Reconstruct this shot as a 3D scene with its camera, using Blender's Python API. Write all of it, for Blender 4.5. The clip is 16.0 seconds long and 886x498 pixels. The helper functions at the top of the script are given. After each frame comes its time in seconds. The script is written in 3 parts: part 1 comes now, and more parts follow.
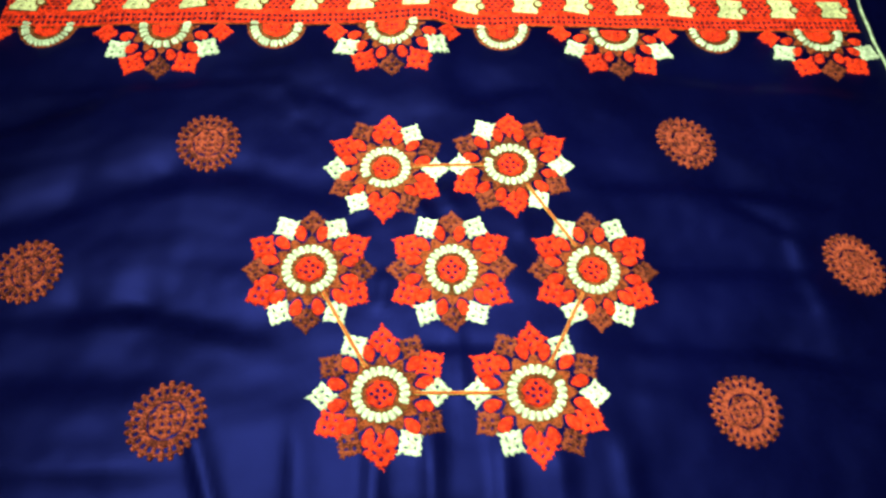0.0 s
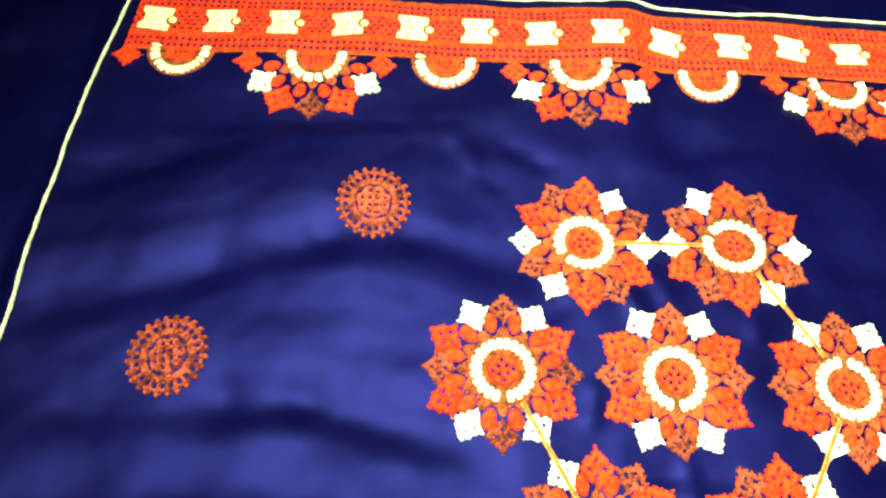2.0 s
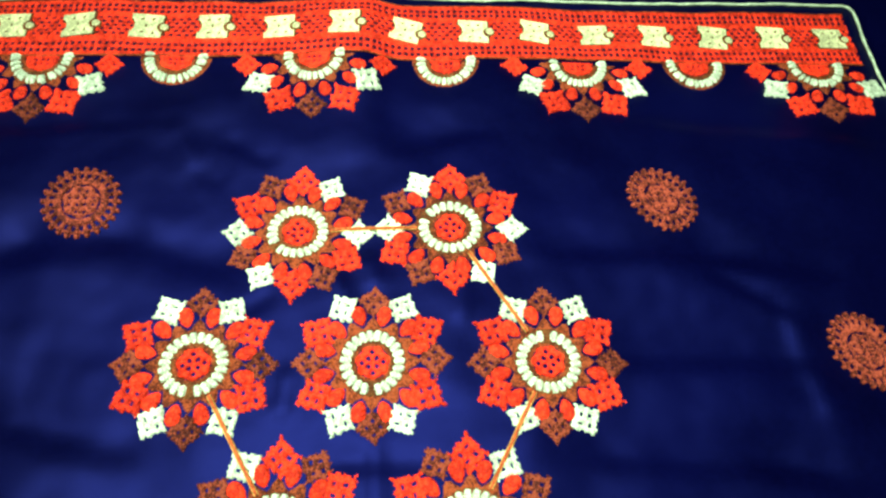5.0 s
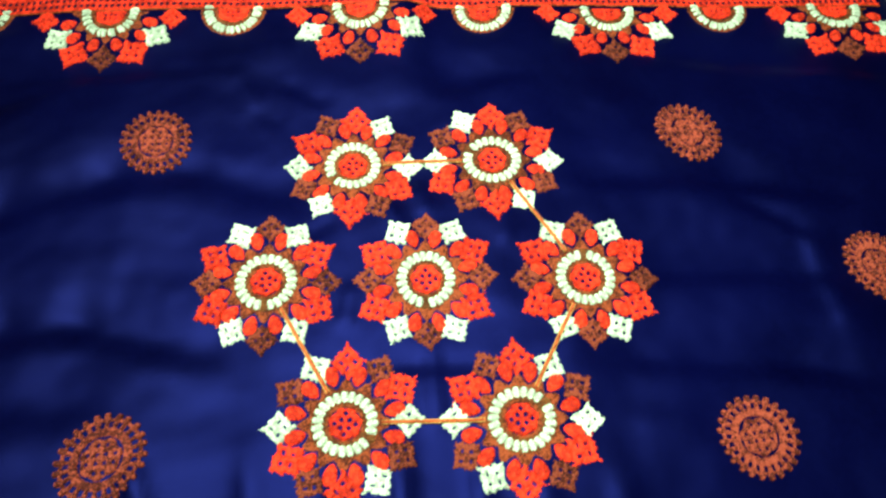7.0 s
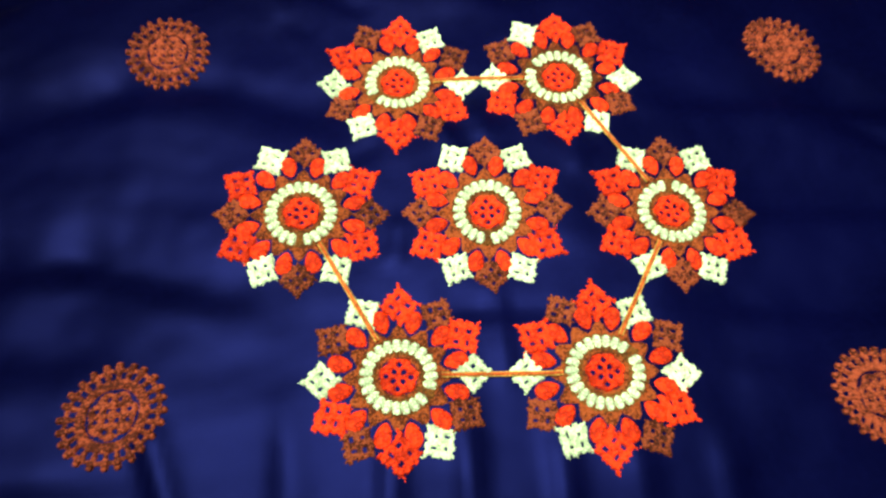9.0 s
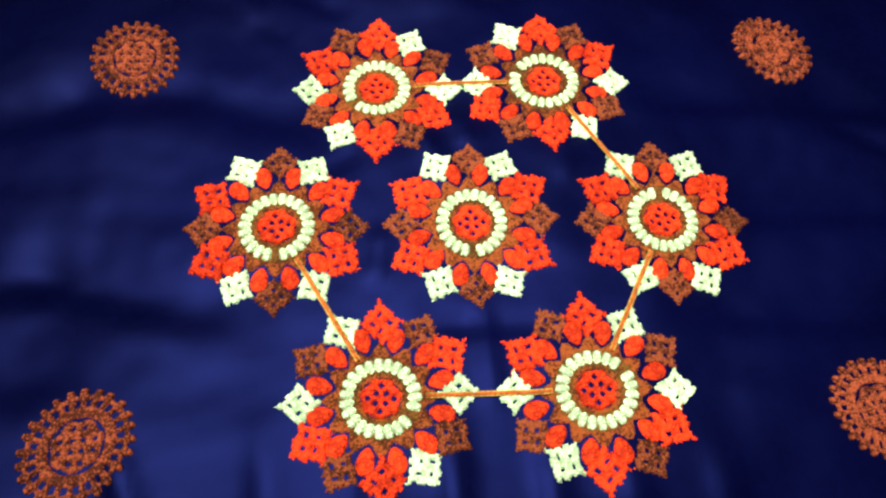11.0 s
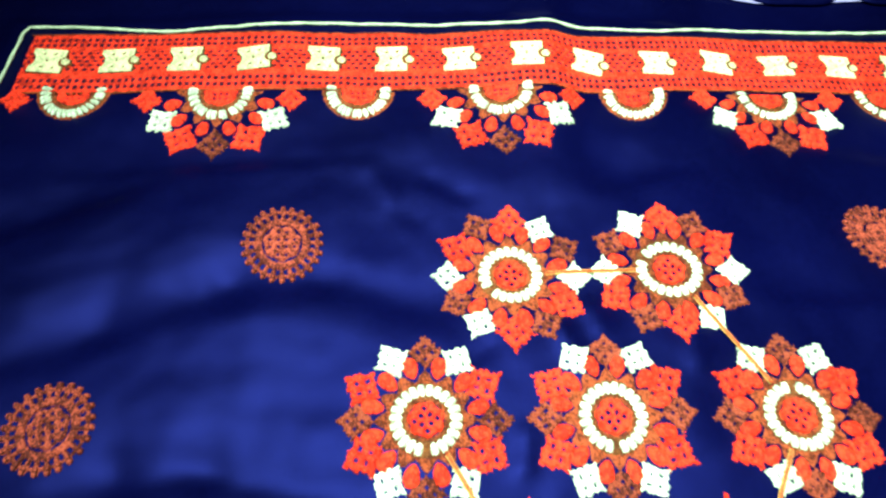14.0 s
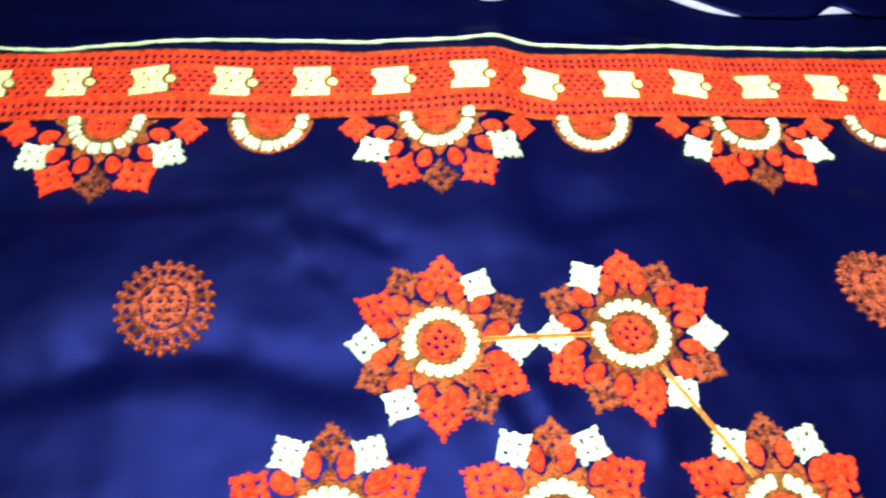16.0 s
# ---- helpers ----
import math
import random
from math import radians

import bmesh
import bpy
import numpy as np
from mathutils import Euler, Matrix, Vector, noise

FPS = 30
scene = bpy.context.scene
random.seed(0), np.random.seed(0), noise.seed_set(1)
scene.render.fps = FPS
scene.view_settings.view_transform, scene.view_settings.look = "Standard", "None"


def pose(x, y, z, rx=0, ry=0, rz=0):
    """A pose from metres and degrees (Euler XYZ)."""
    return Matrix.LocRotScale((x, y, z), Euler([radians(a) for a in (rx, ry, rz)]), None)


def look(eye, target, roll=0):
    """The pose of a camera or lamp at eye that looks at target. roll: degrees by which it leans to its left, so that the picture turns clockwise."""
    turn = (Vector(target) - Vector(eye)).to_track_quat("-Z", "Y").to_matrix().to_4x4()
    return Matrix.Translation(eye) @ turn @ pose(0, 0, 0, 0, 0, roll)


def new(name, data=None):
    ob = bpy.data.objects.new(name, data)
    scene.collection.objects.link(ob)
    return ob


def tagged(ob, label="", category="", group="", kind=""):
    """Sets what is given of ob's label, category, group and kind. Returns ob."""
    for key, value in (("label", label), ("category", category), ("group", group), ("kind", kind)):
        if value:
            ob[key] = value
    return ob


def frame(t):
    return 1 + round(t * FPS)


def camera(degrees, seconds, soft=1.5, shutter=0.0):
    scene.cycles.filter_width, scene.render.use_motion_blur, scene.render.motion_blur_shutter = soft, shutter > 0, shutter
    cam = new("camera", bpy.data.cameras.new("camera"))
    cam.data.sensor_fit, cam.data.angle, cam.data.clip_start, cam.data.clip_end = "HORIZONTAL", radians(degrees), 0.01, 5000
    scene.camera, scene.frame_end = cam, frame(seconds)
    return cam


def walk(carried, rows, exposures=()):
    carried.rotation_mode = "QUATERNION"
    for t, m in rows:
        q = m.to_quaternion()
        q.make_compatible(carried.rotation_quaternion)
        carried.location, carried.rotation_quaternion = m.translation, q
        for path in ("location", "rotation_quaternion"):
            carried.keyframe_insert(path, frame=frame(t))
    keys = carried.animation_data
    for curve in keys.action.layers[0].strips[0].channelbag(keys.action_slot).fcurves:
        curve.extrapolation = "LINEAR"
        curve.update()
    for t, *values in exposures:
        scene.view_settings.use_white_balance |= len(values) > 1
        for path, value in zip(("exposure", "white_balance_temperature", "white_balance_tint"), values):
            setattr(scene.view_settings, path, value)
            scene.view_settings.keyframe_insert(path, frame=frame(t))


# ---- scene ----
cam = camera(65.4, 16.0, soft=2.4, shutter=0.5)
PATH = [
    (0, (-0.029, -0.187, 0.401), (0.079, 0.71, -1.383), 5.8),
    (0.5, (-0.056, -0.167, 0.387), (0.034, 0.712, -1.407), 5.3),
    (1, (-0.097, -0.145, 0.371), (-0.051, 0.712, -1.435), 4.0),
    (1.5, (-0.137, -0.117, 0.36), (-0.089, 0.81, -1.412), 5.4),
    (2, (-0.133, -0.105, 0.349), (-0.085, 0.789, -1.439), 5.5),
    (2.5, (-0.108, -0.099, 0.348), (-0.033, 0.815, -1.429), 5.4),
    (3, (-0.08, -0.096, 0.348), (0.014, 0.839, -1.417), 5.4),
    (3.5, (-0.05, -0.096, 0.344), (0.076, 0.849, -1.414), 6.6),
    (4, (-0.016, -0.099, 0.346), (0.116, 0.854, -1.408), 6.6),
    (4.2, (0.001, -0.103, 0.345), (0.139, 0.854, -1.405), 7.0),
    (6.3, (0.016, -0.134, 0.347), (0.146, 0.734, -1.45), 6.7),
    (6.5, (0.007, -0.139, 0.356), (0.112, 0.734, -1.44), 5.2),
    (7, (-0.008, -0.157, 0.363), (0.086, 0.715, -1.435), 4.2),
    (7.5, (-0.019, -0.171, 0.364), (0.083, 0.683, -1.442), 4.4),
    (8, (-0.031, -0.178, 0.361), (0.091, 0.656, -1.452), 5.3),
    (8.5, (-0.042, -0.166, 0.338), (0.075, 0.665, -1.477), 5.9),
    (9, (-0.039, -0.15, 0.303), (0.064, 0.641, -1.532), 5.7),
    (9.2, (-0.038, -0.142, 0.291), (0.074, 0.633, -1.549), 6.4),
    (11.3, (-0.037, -0.138, 0.294), (0.124, 0.65, -1.538), 8.4),
    (11.5, (-0.041, -0.145, 0.314), (0.138, 0.654, -1.51), 9.2),
    (12, (-0.059, -0.171, 0.379), (0.065, 0.653, -1.44), 5.7),
    (12.5, (-0.083, -0.161, 0.396), (0.059, 0.71, -1.399), 7.0),
    (13, (-0.1, -0.134, 0.378), (0.055, 0.794, -1.387), 7.7),
    (13.5, (-0.1, -0.114, 0.353), (0.046, 0.833, -1.402), 7.1),
    (14, (-0.102, -0.091, 0.325), (0.024, 0.897, -1.41), 5.9),
    (14.5, (-0.113, -0.074, 0.303), (0.016, 0.939, -1.417), 5.9),
    (15, (-0.115, -0.055, 0.283), (0.001, 0.965, -1.434), 6.1),
    (15.5, (-0.097, -0.044, 0.278), (0.045, 0.959, -1.446), 7.2),
    (16, (-0.065, -0.042, 0.284), (0.09, 0.973, -1.433), 6.7),
]
EXPOSURES = [(0.0, 0.05, 6800, 7), (0.5, 0.1, 6950, 7), (1.0, 0.15, 6300, 9), (1.5, 0.7, 7100, 12), (2.0, 1.3, 8100, 16), (2.5, 0.95, 7300, 13),
             (3.0, 0.5, 6500, 10), (3.5, 0.25, 6500, 10), (4.0, 0.05, 6400, 10), (6.5, 0.0, 5900, 10), (8.0, -0.05, 6500, 8), (9.0, -0.15, 7100, 7),
             (11.5, -0.15, 6600, 8), (12.0, 0.0, 6200, 9), (12.5, 0.15, 6600, 8), (13.0, 0.35, 5600, 11), (14.0, 0.6, 5700, 11), (15.0, 0.95, 6200, 11),
             (15.5, 1.1, 6900, 12), (16.0, 0.7, 6400, 11)]
walk(cam, [(t, look(eye, target, roll)) for t, eye, target, roll in PATH], EXPOSURES)


# ---- light: one white lamp high at one side of the cloth, weak room light ----
world = bpy.data.worlds.new("room_air")
world.use_nodes = True
scene.world = world
world.node_tree.nodes["Background"].inputs[0].default_value = (0.75, 0.82, 1.0, 1)
world.node_tree.nodes["Background"].inputs[1].default_value = 0.003

lamp_data = bpy.data.lights.new("ceiling_lamp_light", "AREA")
lamp_data.shape, lamp_data.size = "DISK", 0.40
lamp_data.energy, lamp_data.color, lamp_data.spread = 5.3, (0.95, 0.98, 1.0), radians(46)
lamp = new("ceiling_lamp_light", lamp_data)
lamp.matrix_world = look((-0.24, 0.08, 1.40), (0.045, 0.05, 0))


# ---- materials ----
def node(tree, kind, **values):
    made = tree.nodes.new(kind)
    for key, value in values.items():
        made.inputs[key.replace("_", " ")].default_value = value
    return made


def thread_material(name, colour, rough=0.5, spread=0.45, thread=900.0, depth=0.5):
    """Embroidery thread: bands of strands, shade that varies from piece to piece and within each."""
    m = bpy.data.materials.new(name)
    m.use_nodes = True
    t = m.node_tree
    bsdf = t.nodes["Principled BSDF"]
    bsdf.inputs["Roughness"].default_value = rough
    bsdf.inputs["Specular IOR Level"].default_value = 0.10
    co = t.nodes.new("ShaderNodeTexCoord")
    info = t.nodes.new("ShaderNodeObjectInfo")
    fine = node(t, "ShaderNodeTexNoise", Scale=850.0, Detail=3.0, Roughness=0.75)
    coarse = node(t, "ShaderNodeTexNoise", Scale=190.0, Detail=2.0)
    wave = node(t, "ShaderNodeTexVoronoi", Scale=thread)
    for n in (fine, coarse, wave):
        t.links.new(co.outputs["Object"], n.inputs["Vector"])
    add = t.nodes.new("ShaderNodeMath")
    add.operation = "ADD"
    t.links.new(coarse.outputs["Fac"], add.inputs[0])
    t.links.new(fine.outputs["Fac"], add.inputs[1])
    add2 = t.nodes.new("ShaderNodeMath")
    add2.operation = "MULTIPLY_ADD"
    add2.inputs[1].default_value = 0.22
    t.links.new(info.outputs["Random"], add2.inputs[0])
    knots = t.nodes.new("ShaderNodeMath")
    knots.operation = "MULTIPLY_ADD"
    knots.inputs[1].default_value = -0.55
    t.links.new(wave.outputs["Distance"], knots.inputs[0])
    t.links.new(add.outputs[0], knots.inputs[2])
    t.links.new(knots.outputs[0], add2.inputs[2])
    ramp = t.nodes.new("ShaderNodeValToRGB")
    low = [c * (1 - spread) for c in colour]
    high = [min(1.0, c * (1 + spread * 0.45)) for c in colour]
    ramp.color_ramp.elements[0].position, ramp.color_ramp.elements[0].color = 0.46, (*low, 1)
    ramp.color_ramp.elements[1].position, ramp.color_ramp.elements[1].color = 0.63, (*high, 1)
    half = t.nodes.new("ShaderNodeMath")
    half.operation = "MULTIPLY"
    half.inputs[1].default_value = 0.65
    t.links.new(add2.outputs[0], half.inputs[0])
    t.links.new(half.outputs[0], ramp.inputs[0])
    t.links.new(ramp.outputs[0], bsdf.inputs["Base Color"])
    mix = t.nodes.new("ShaderNodeMath")
    mix.operation = "ADD"
    t.links.new(wave.outputs["Distance"], mix.inputs[0])
    t.links.new(fine.outputs["Fac"], mix.inputs[1])
    bump = node(t, "ShaderNodeBump", Strength=min(1.0, depth * 1.8), Distance=0.0007)
    t.links.new(mix.outputs[0], bump.inputs["Height"])
    t.links.new(bump.outputs[0], bsdf.inputs["Normal"])
    return m


def fabric_material():
    """Navy sateen: fine weave, soft gloss, faint uneven dye."""
    m = bpy.data.materials.new("navy_sateen")
    m.use_nodes = True
    t = m.node_tree
    bsdf = t.nodes["Principled BSDF"]
    bsdf.inputs["Roughness"].default_value = 0.45
    bsdf.inputs["Specular IOR Level"].default_value = 0.75
    bsdf.inputs["Specular Tint"].default_value = (0.025, 0.037, 0.215, 1)
    co = t.nodes.new("ShaderNodeTexCoord")
    dye = node(t, "ShaderNodeTexNoise", Scale=9.0, Detail=4.0)
    slub = node(t, "ShaderNodeTexNoise", Scale=300.0, Detail=2.0)
    weave = node(t, "ShaderNodeTexWave", Scale=420.0, Distortion=1.0, Detail=1.0)
    for n in (dye, slub, weave):
        t.links.new(co.outputs["Object"], n.inputs["Vector"])
    add = t.nodes.new("ShaderNodeMath")
    add.operation = "MULTIPLY_ADD"
    add.inputs[1].default_value = 0.35
    t.links.new(slub.outputs["Fac"], add.inputs[0])
    t.links.new(dye.outputs["Fac"], add.inputs[2])
    ramp = t.nodes.new("ShaderNodeValToRGB")
    ramp.color_ramp.elements[0].position, ramp.color_ramp.elements[0].color = 0.5, (0.0002, 0.0003, 0.007, 1)
    ramp.color_ramp.elements[1].position, ramp.color_ramp.elements[1].color = 0.85, (0.0006, 0.0009, 0.014, 1)
    t.links.new(add.outputs[0], ramp.inputs[0])
    t.links.new(ramp.outputs[0], bsdf.inputs["Base Color"])
    mix = t.nodes.new("ShaderNodeMath")
    mix.operation = "ADD"
    t.links.new(weave.outputs["Fac"], mix.inputs[0])
    t.links.new(slub.outputs["Fac"], mix.inputs[1])
    bump = node(t, "ShaderNodeBump", Strength=0.12, Distance=0.0003)
    t.links.new(mix.outputs[0], bump.inputs["Height"])
    t.links.new(bump.outputs[0], bsdf.inputs["Normal"])
    return m


def plaster_material(name, colour):
    m = bpy.data.materials.new(name)
    m.use_nodes = True
    t = m.node_tree
    bsdf = t.nodes["Principled BSDF"]
    bsdf.inputs["Roughness"].default_value = 0.85
    n = node(t, "ShaderNodeTexNoise", Scale=6.0, Detail=5.0)
    ramp = t.nodes.new("ShaderNodeValToRGB")
    ramp.color_ramp.elements[0].color = (*[c * 0.85 for c in colour], 1)
    ramp.color_ramp.elements[1].color = (*colour, 1)
    t.links.new(n.outputs["Fac"], ramp.inputs[0])
    t.links.new(ramp.outputs[0], bsdf.inputs["Base Color"])
    return m


NAVY = fabric_material()
RED = thread_material("red_orange_thread", (0.72, 0.036, 0.006), spread=0.55)
BROWN = thread_material("brown_thread", (0.175, 0.036, 0.011), spread=0.75)
RUST = thread_material("rust_thread", (0.235, 0.045, 0.016), spread=0.75)
OLIVE = thread_material("brown_ground_thread", (0.20, 0.042, 0.008), spread=0.7)
PALE = thread_material("pale_lime_thread", (0.54, 0.72, 0.38), spread=0.42, depth=0.5)
LIME = thread_material("lime_thread", (0.60, 0.69, 0.27), spread=0.42, depth=0.5)
CORD = thread_material("pale_piping_cord", (0.52, 0.72, 0.36), spread=0.3, depth=0.35)
OUTLINE = thread_material("dark_olive_thread", (0.12, 0.046, 0.007), spread=0.5)
MAROON = thread_material("maroon_hole_backing", (0.030, 0.004, 0.012), spread=0.5)
GOLD = thread_material("gold_strand", (0.52, 0.31, 0.06), spread=0.4)
STEM = thread_material("orange_cord", (0.55, 0.11, 0.02), spread=0.4)
# white cotton with the shade it lies in put into its lavender-grey colour
SHADED_WHITE = thread_material("shaded_white_cotton", (0.34, 0.35, 0.50), spread=0.2)
WALL = plaster_material("wall_paint", (0.3, 0.29, 0.28))


# ---- the lie of the cloth ----
def smooth(a, b, x):
    k = min(1.0, max(0.0, (x - a) / (b - a)))
    return k * k * (3 - 2 * k)


def bell(x):
    return math.exp(-x * x)


def fold(x, y, x0, y0, ux, uy, length, width, amp, lean):
    """A soft fold along a line; lean makes the near side steeper."""
    along = (x - x0) * ux + (y - y0) * uy
    across = (y - y0) * ux - (x - x0) * uy
    if abs(across) > 3 * width * (1 + lean):
        return 0.0
    ends = smooth(-0.35 * length, 0.15 * length, along) * (1 - smooth(0.85 * length, 1.35 * length, along))
    k = across / width
    k = k / (1 + lean) if k > 0 else k * (1 + lean)
    return amp * ends * bell(k)


def unrolled(x0, y0, x1, y1, width, amp, lean):
    """A fold with its bounds, for a quick test: those across the cloth sink, those along it rise."""
    amp *= -1.15 if abs(x1 - x0) > abs(y1 - y0) else 1.1
    length = math.hypot(x1 - x0, y1 - y0)
    far = 0.36 * length + 3 * width * (1 + lean)
    return ((min(x0, x1) - far, max(x0, x1) + far, min(y0, y1) - far, max(y0, y1) + far),
            (x0, y0, (x1 - x0) / length, (y1 - y0) / length, length, width, amp, lean))


FOLDS = (
    (-0.34, 0.020, -0.255, 0.050, 0.016, 0.0028, 0.35),
    (-0.252, 0.051, -0.190, 0.072, 0.015, 0.0028, 0.3),
    (-0.190, 0.073, -0.140, 0.077, 0.014, 0.0028, 0.2),
    (-0.140, 0.077, -0.080, 0.058, 0.014, 0.0028, 0.3),
    (-0.33, -0.030, -0.235, -0.025, 0.016, 0.0018, 0.35),
    (-0.235, -0.025, -0.190, -0.021, 0.013, 0.0026, 0.35),
    (-0.190, -0.021, -0.110, -0.041, 0.014, 0.0028, 0.35),
    (-0.30, -0.070, -0.19, -0.065, 0.022, 0.0030, 0.4),
    (-0.34, 0.100, -0.25, 0.140, 0.012, 0.0026, 0.7),
    (-0.27, 0.152, -0.15, 0.157, 0.010, 0.0018, 0.7),
    (-0.121, 0.150, -0.106, 0.125, 0.0070, 0.0011, 0.3),
    (-0.104, 0.122, -0.090, 0.112, 0.0070, 0.0008, 0.3),
    (-0.086, 0.141, -0.062, 0.127, 0.0065, 0.0012, 0.3),
    (-0.33, -0.118, -0.19, -0.120, 0.012, -0.0022, 0.5),
    (0.11, 0.068, 0.20, 0.064, 0.012, 0.0024, 0.7),
    (0.195, 0.062, 0.26, 0.050, 0.011, 0.0024, 0.7),
    (0.195, 0.048, 0.232, 0.026, 0.006, 0.0018, 0.5),
    (0.232, 0.026, 0.238, -0.030, 0.008, 0.0016, 0.4),
    (0.130, 0.004, 0.235, 0.000, 0.014, 0.0028, 0.8),
    (0.110, -0.048, 0.210, -0.056, 0.013, 0.0028, 0.7),
    (0.21, -0.056, 0.33, -0.085, 0.013, 0.0026, 0.7),
    (0.02, 0.140, 0.07, 0.152, 0.011, 0.0020, 0.6),
    (0.19, 0.165, 0.33, 0.150, 0.014, 0.0024, 0.7),
    (-0.048, -0.112, -0.050, -0.19, 0.006, 0.0024, 0.2),
    (-0.016, -0.108, -0.014, -0.19, 0.006, 0.0022, 0.2),
    (0.024, -0.112, 0.026, -0.19, 0.006, 0.0022, 0.2),
    (0.056, -0.118, 0.060, -0.19, 0.007, 0.0018, 0.2),
    (0.095, -0.120, 0.100, -0.19, 0.008, 0.0016, 0.2),
    (-0.092, -0.105, -0.088, -0.19, 0.008, 0.0018, 0.3),
    (-0.148, -0.105, -0.132, -0.15, 0.006, 0.0028, 0.2),
    (-0.004, 0.060, 0.002, 0.045, 0.006, 0.0014, 0.0),
    (-0.022, 0.050, -0.010, 0.022, 0.005, 0.0014, 0.2),
    (-0.045, -0.025, -0.042, -0.005, 0.005, 0.0012, 0.0),
    (0.002, -0.045, 0.004, -0.080, 0.005, 0.0016, 0.0),
    (-0.020, -0.050, 0.030, -0.052, 0.006, 0.0012, 0.3),
    (0.048, 0.025, 0.050, 0.045, 0.006, 0.0010, 0.0),
    (-0.068, 0.030, -0.055, 0.040, 0.005, 0.0010, 0.0),
)
UNROLLED = [unrolled(*f) for f in FOLDS]


def height(x, y):
    """The height of the cloth over its plane."""
    crest = -0.008 + 0.06 * (y - 0.21)
    side = (x - crest) / (0.048 if x < crest else 0.015)
    z = 0.0082 * bell(side) * smooth(0.10, 0.225, y) * (1 - 0.5 * smooth(0.232, 0.275, y))
    z -= 0.009 * smooth(0.055, 0.15, x) * smooth(0.10, 0.235, y)
    z -= 0.009 * (1 - smooth(-0.32, -0.17, x)) * smooth(0.06, 0.20, y)
    z += 0.007 * (1 - smooth(-0.22, -0.10, x)) * (1 - smooth(-0.10, 0.0, y))
    for (xa, xb, ya, yb), f in UNROLLED:
        if xa < x < xb and ya < y < yb:
            z += fold(x, y, *f)
    z += 0.0030 * noise.noise((x * 9, y * 14, 3.1)) + 0.0016 * noise.noise((x * 26, y * 34, 7.7)) + 0.0004 * noise.noise((x * 70, y * 80, 4.2))
    out = max(abs(x) - 0.352, -0.153 - y, y - 0.270)
    z -= 0.004 * smooth(0.0, 0.012, out)
    if out > 0.1:
        z += 0.006 * noise.noise((x * 5, y * 5, 1.0)) * smooth(0.1, 0.2, out)
    return z


def slide(u):
    """How far the border strays from a straight line."""
    return 0.0030 * (1 - smooth(-0.30, -0.16, u)) + 0.0075 * smooth(0.03, 0.13, u)


def on_cloth(u, v, lift=0.0):
    x, y = u, v + slide(u) * smooth(0.12, 0.2, v)
    e = 0.0015
    n = Vector((height(x - e, y) - height(x + e, y), height(x, y - e) - height(x, y + e), 2 * e)).normalized()
    return Vector((x, y, height(x, y))) + n * lift, n


def lie(u, v, turn=0.0, lift=0.0):
    """A pose on the cloth; turn in degrees, its y axis points away at 0."""
    p, n = on_cloth(u, v, lift)
    a = radians(turn)
    yv = Vector((-math.sin(a), math.cos(a), 0))
    yv = (yv - n * yv.dot(n)).normalized()
    xv = yv.cross(n)
    return Matrix(((xv.x, yv.x, n.x, p.x), (xv.y, yv.y, n.y, p.y), (xv.z, yv.z, n.z, p.z), (0, 0, 0, 1)))


# ---- mesh helpers ----
def mesh(name, verts, faces, material, flat=False):
    me = bpy.data.meshes.new(name)
    me.from_pydata(verts, [], faces)
    me.materials.append(material)
    if not flat:
        me.polygons.foreach_set("use_smooth", [True] * len(me.polygons))
    me.update()
    return me


def part(name, data, parent, m, label=""):
    """A mesh object under a thing or a part, at a pose in the world."""
    ob = new(name, data)
    ob.parent = parent
    ob.matrix_basis = parent.matrix_basis.inverted() @ m if parent.data else m
    return tagged(ob, label)


def laid(data, u, v, turn=0.0, lift=0.0003, wide=1.0, shear=0.0, tall=1.0):
    """A copy of a flat stitched mesh that follows the lie of the cloth, in world coordinates."""
    out = data.copy()
    c, s = math.cos(radians(turn)), math.sin(radians(turn))
    for p in out.vertices:
        x, y, z = p.co
        x, y = x * c - y * s, x * s + y * c
        x *= wide
        p.co = on_cloth(u + x, v + y * tall + shear * x, z + lift)[0]
    out.update()
    return out


def pad(name, material, inside, rise, ex, ey, nx, ny, where=None):
    """A stitched pad: the cells of a grid that lie inside, domed by rise, its rims falling to the cloth."""
    keep = {(i, j) for i in range(nx) for j in range(ny)
            if inside(-ex + 2 * ex * (i + 0.5) / nx, -ey + 2 * ey * (j + 0.5) / ny)}
    verts, faces, index = [], [], {}

    def vert(i, j):
        if (i, j) not in index:
            x, y = -ex + 2 * ex * i / nx, -ey + 2 * ey * j / ny
            full = all((i - a, j - b) in keep for a in (0, 1) for b in (0, 1))
            z = rise(x, y) if full else -0.0004
            index[(i, j)] = len(verts)
            verts.append(where(x, y, z) if where else (x, y, z))
        return index[(i, j)]

    for i, j in sorted(keep):
        faces.append((vert(i, j), vert(i + 1, j), vert(i + 1, j + 1), vert(i, j + 1)))
    return mesh(name, verts, faces, material)


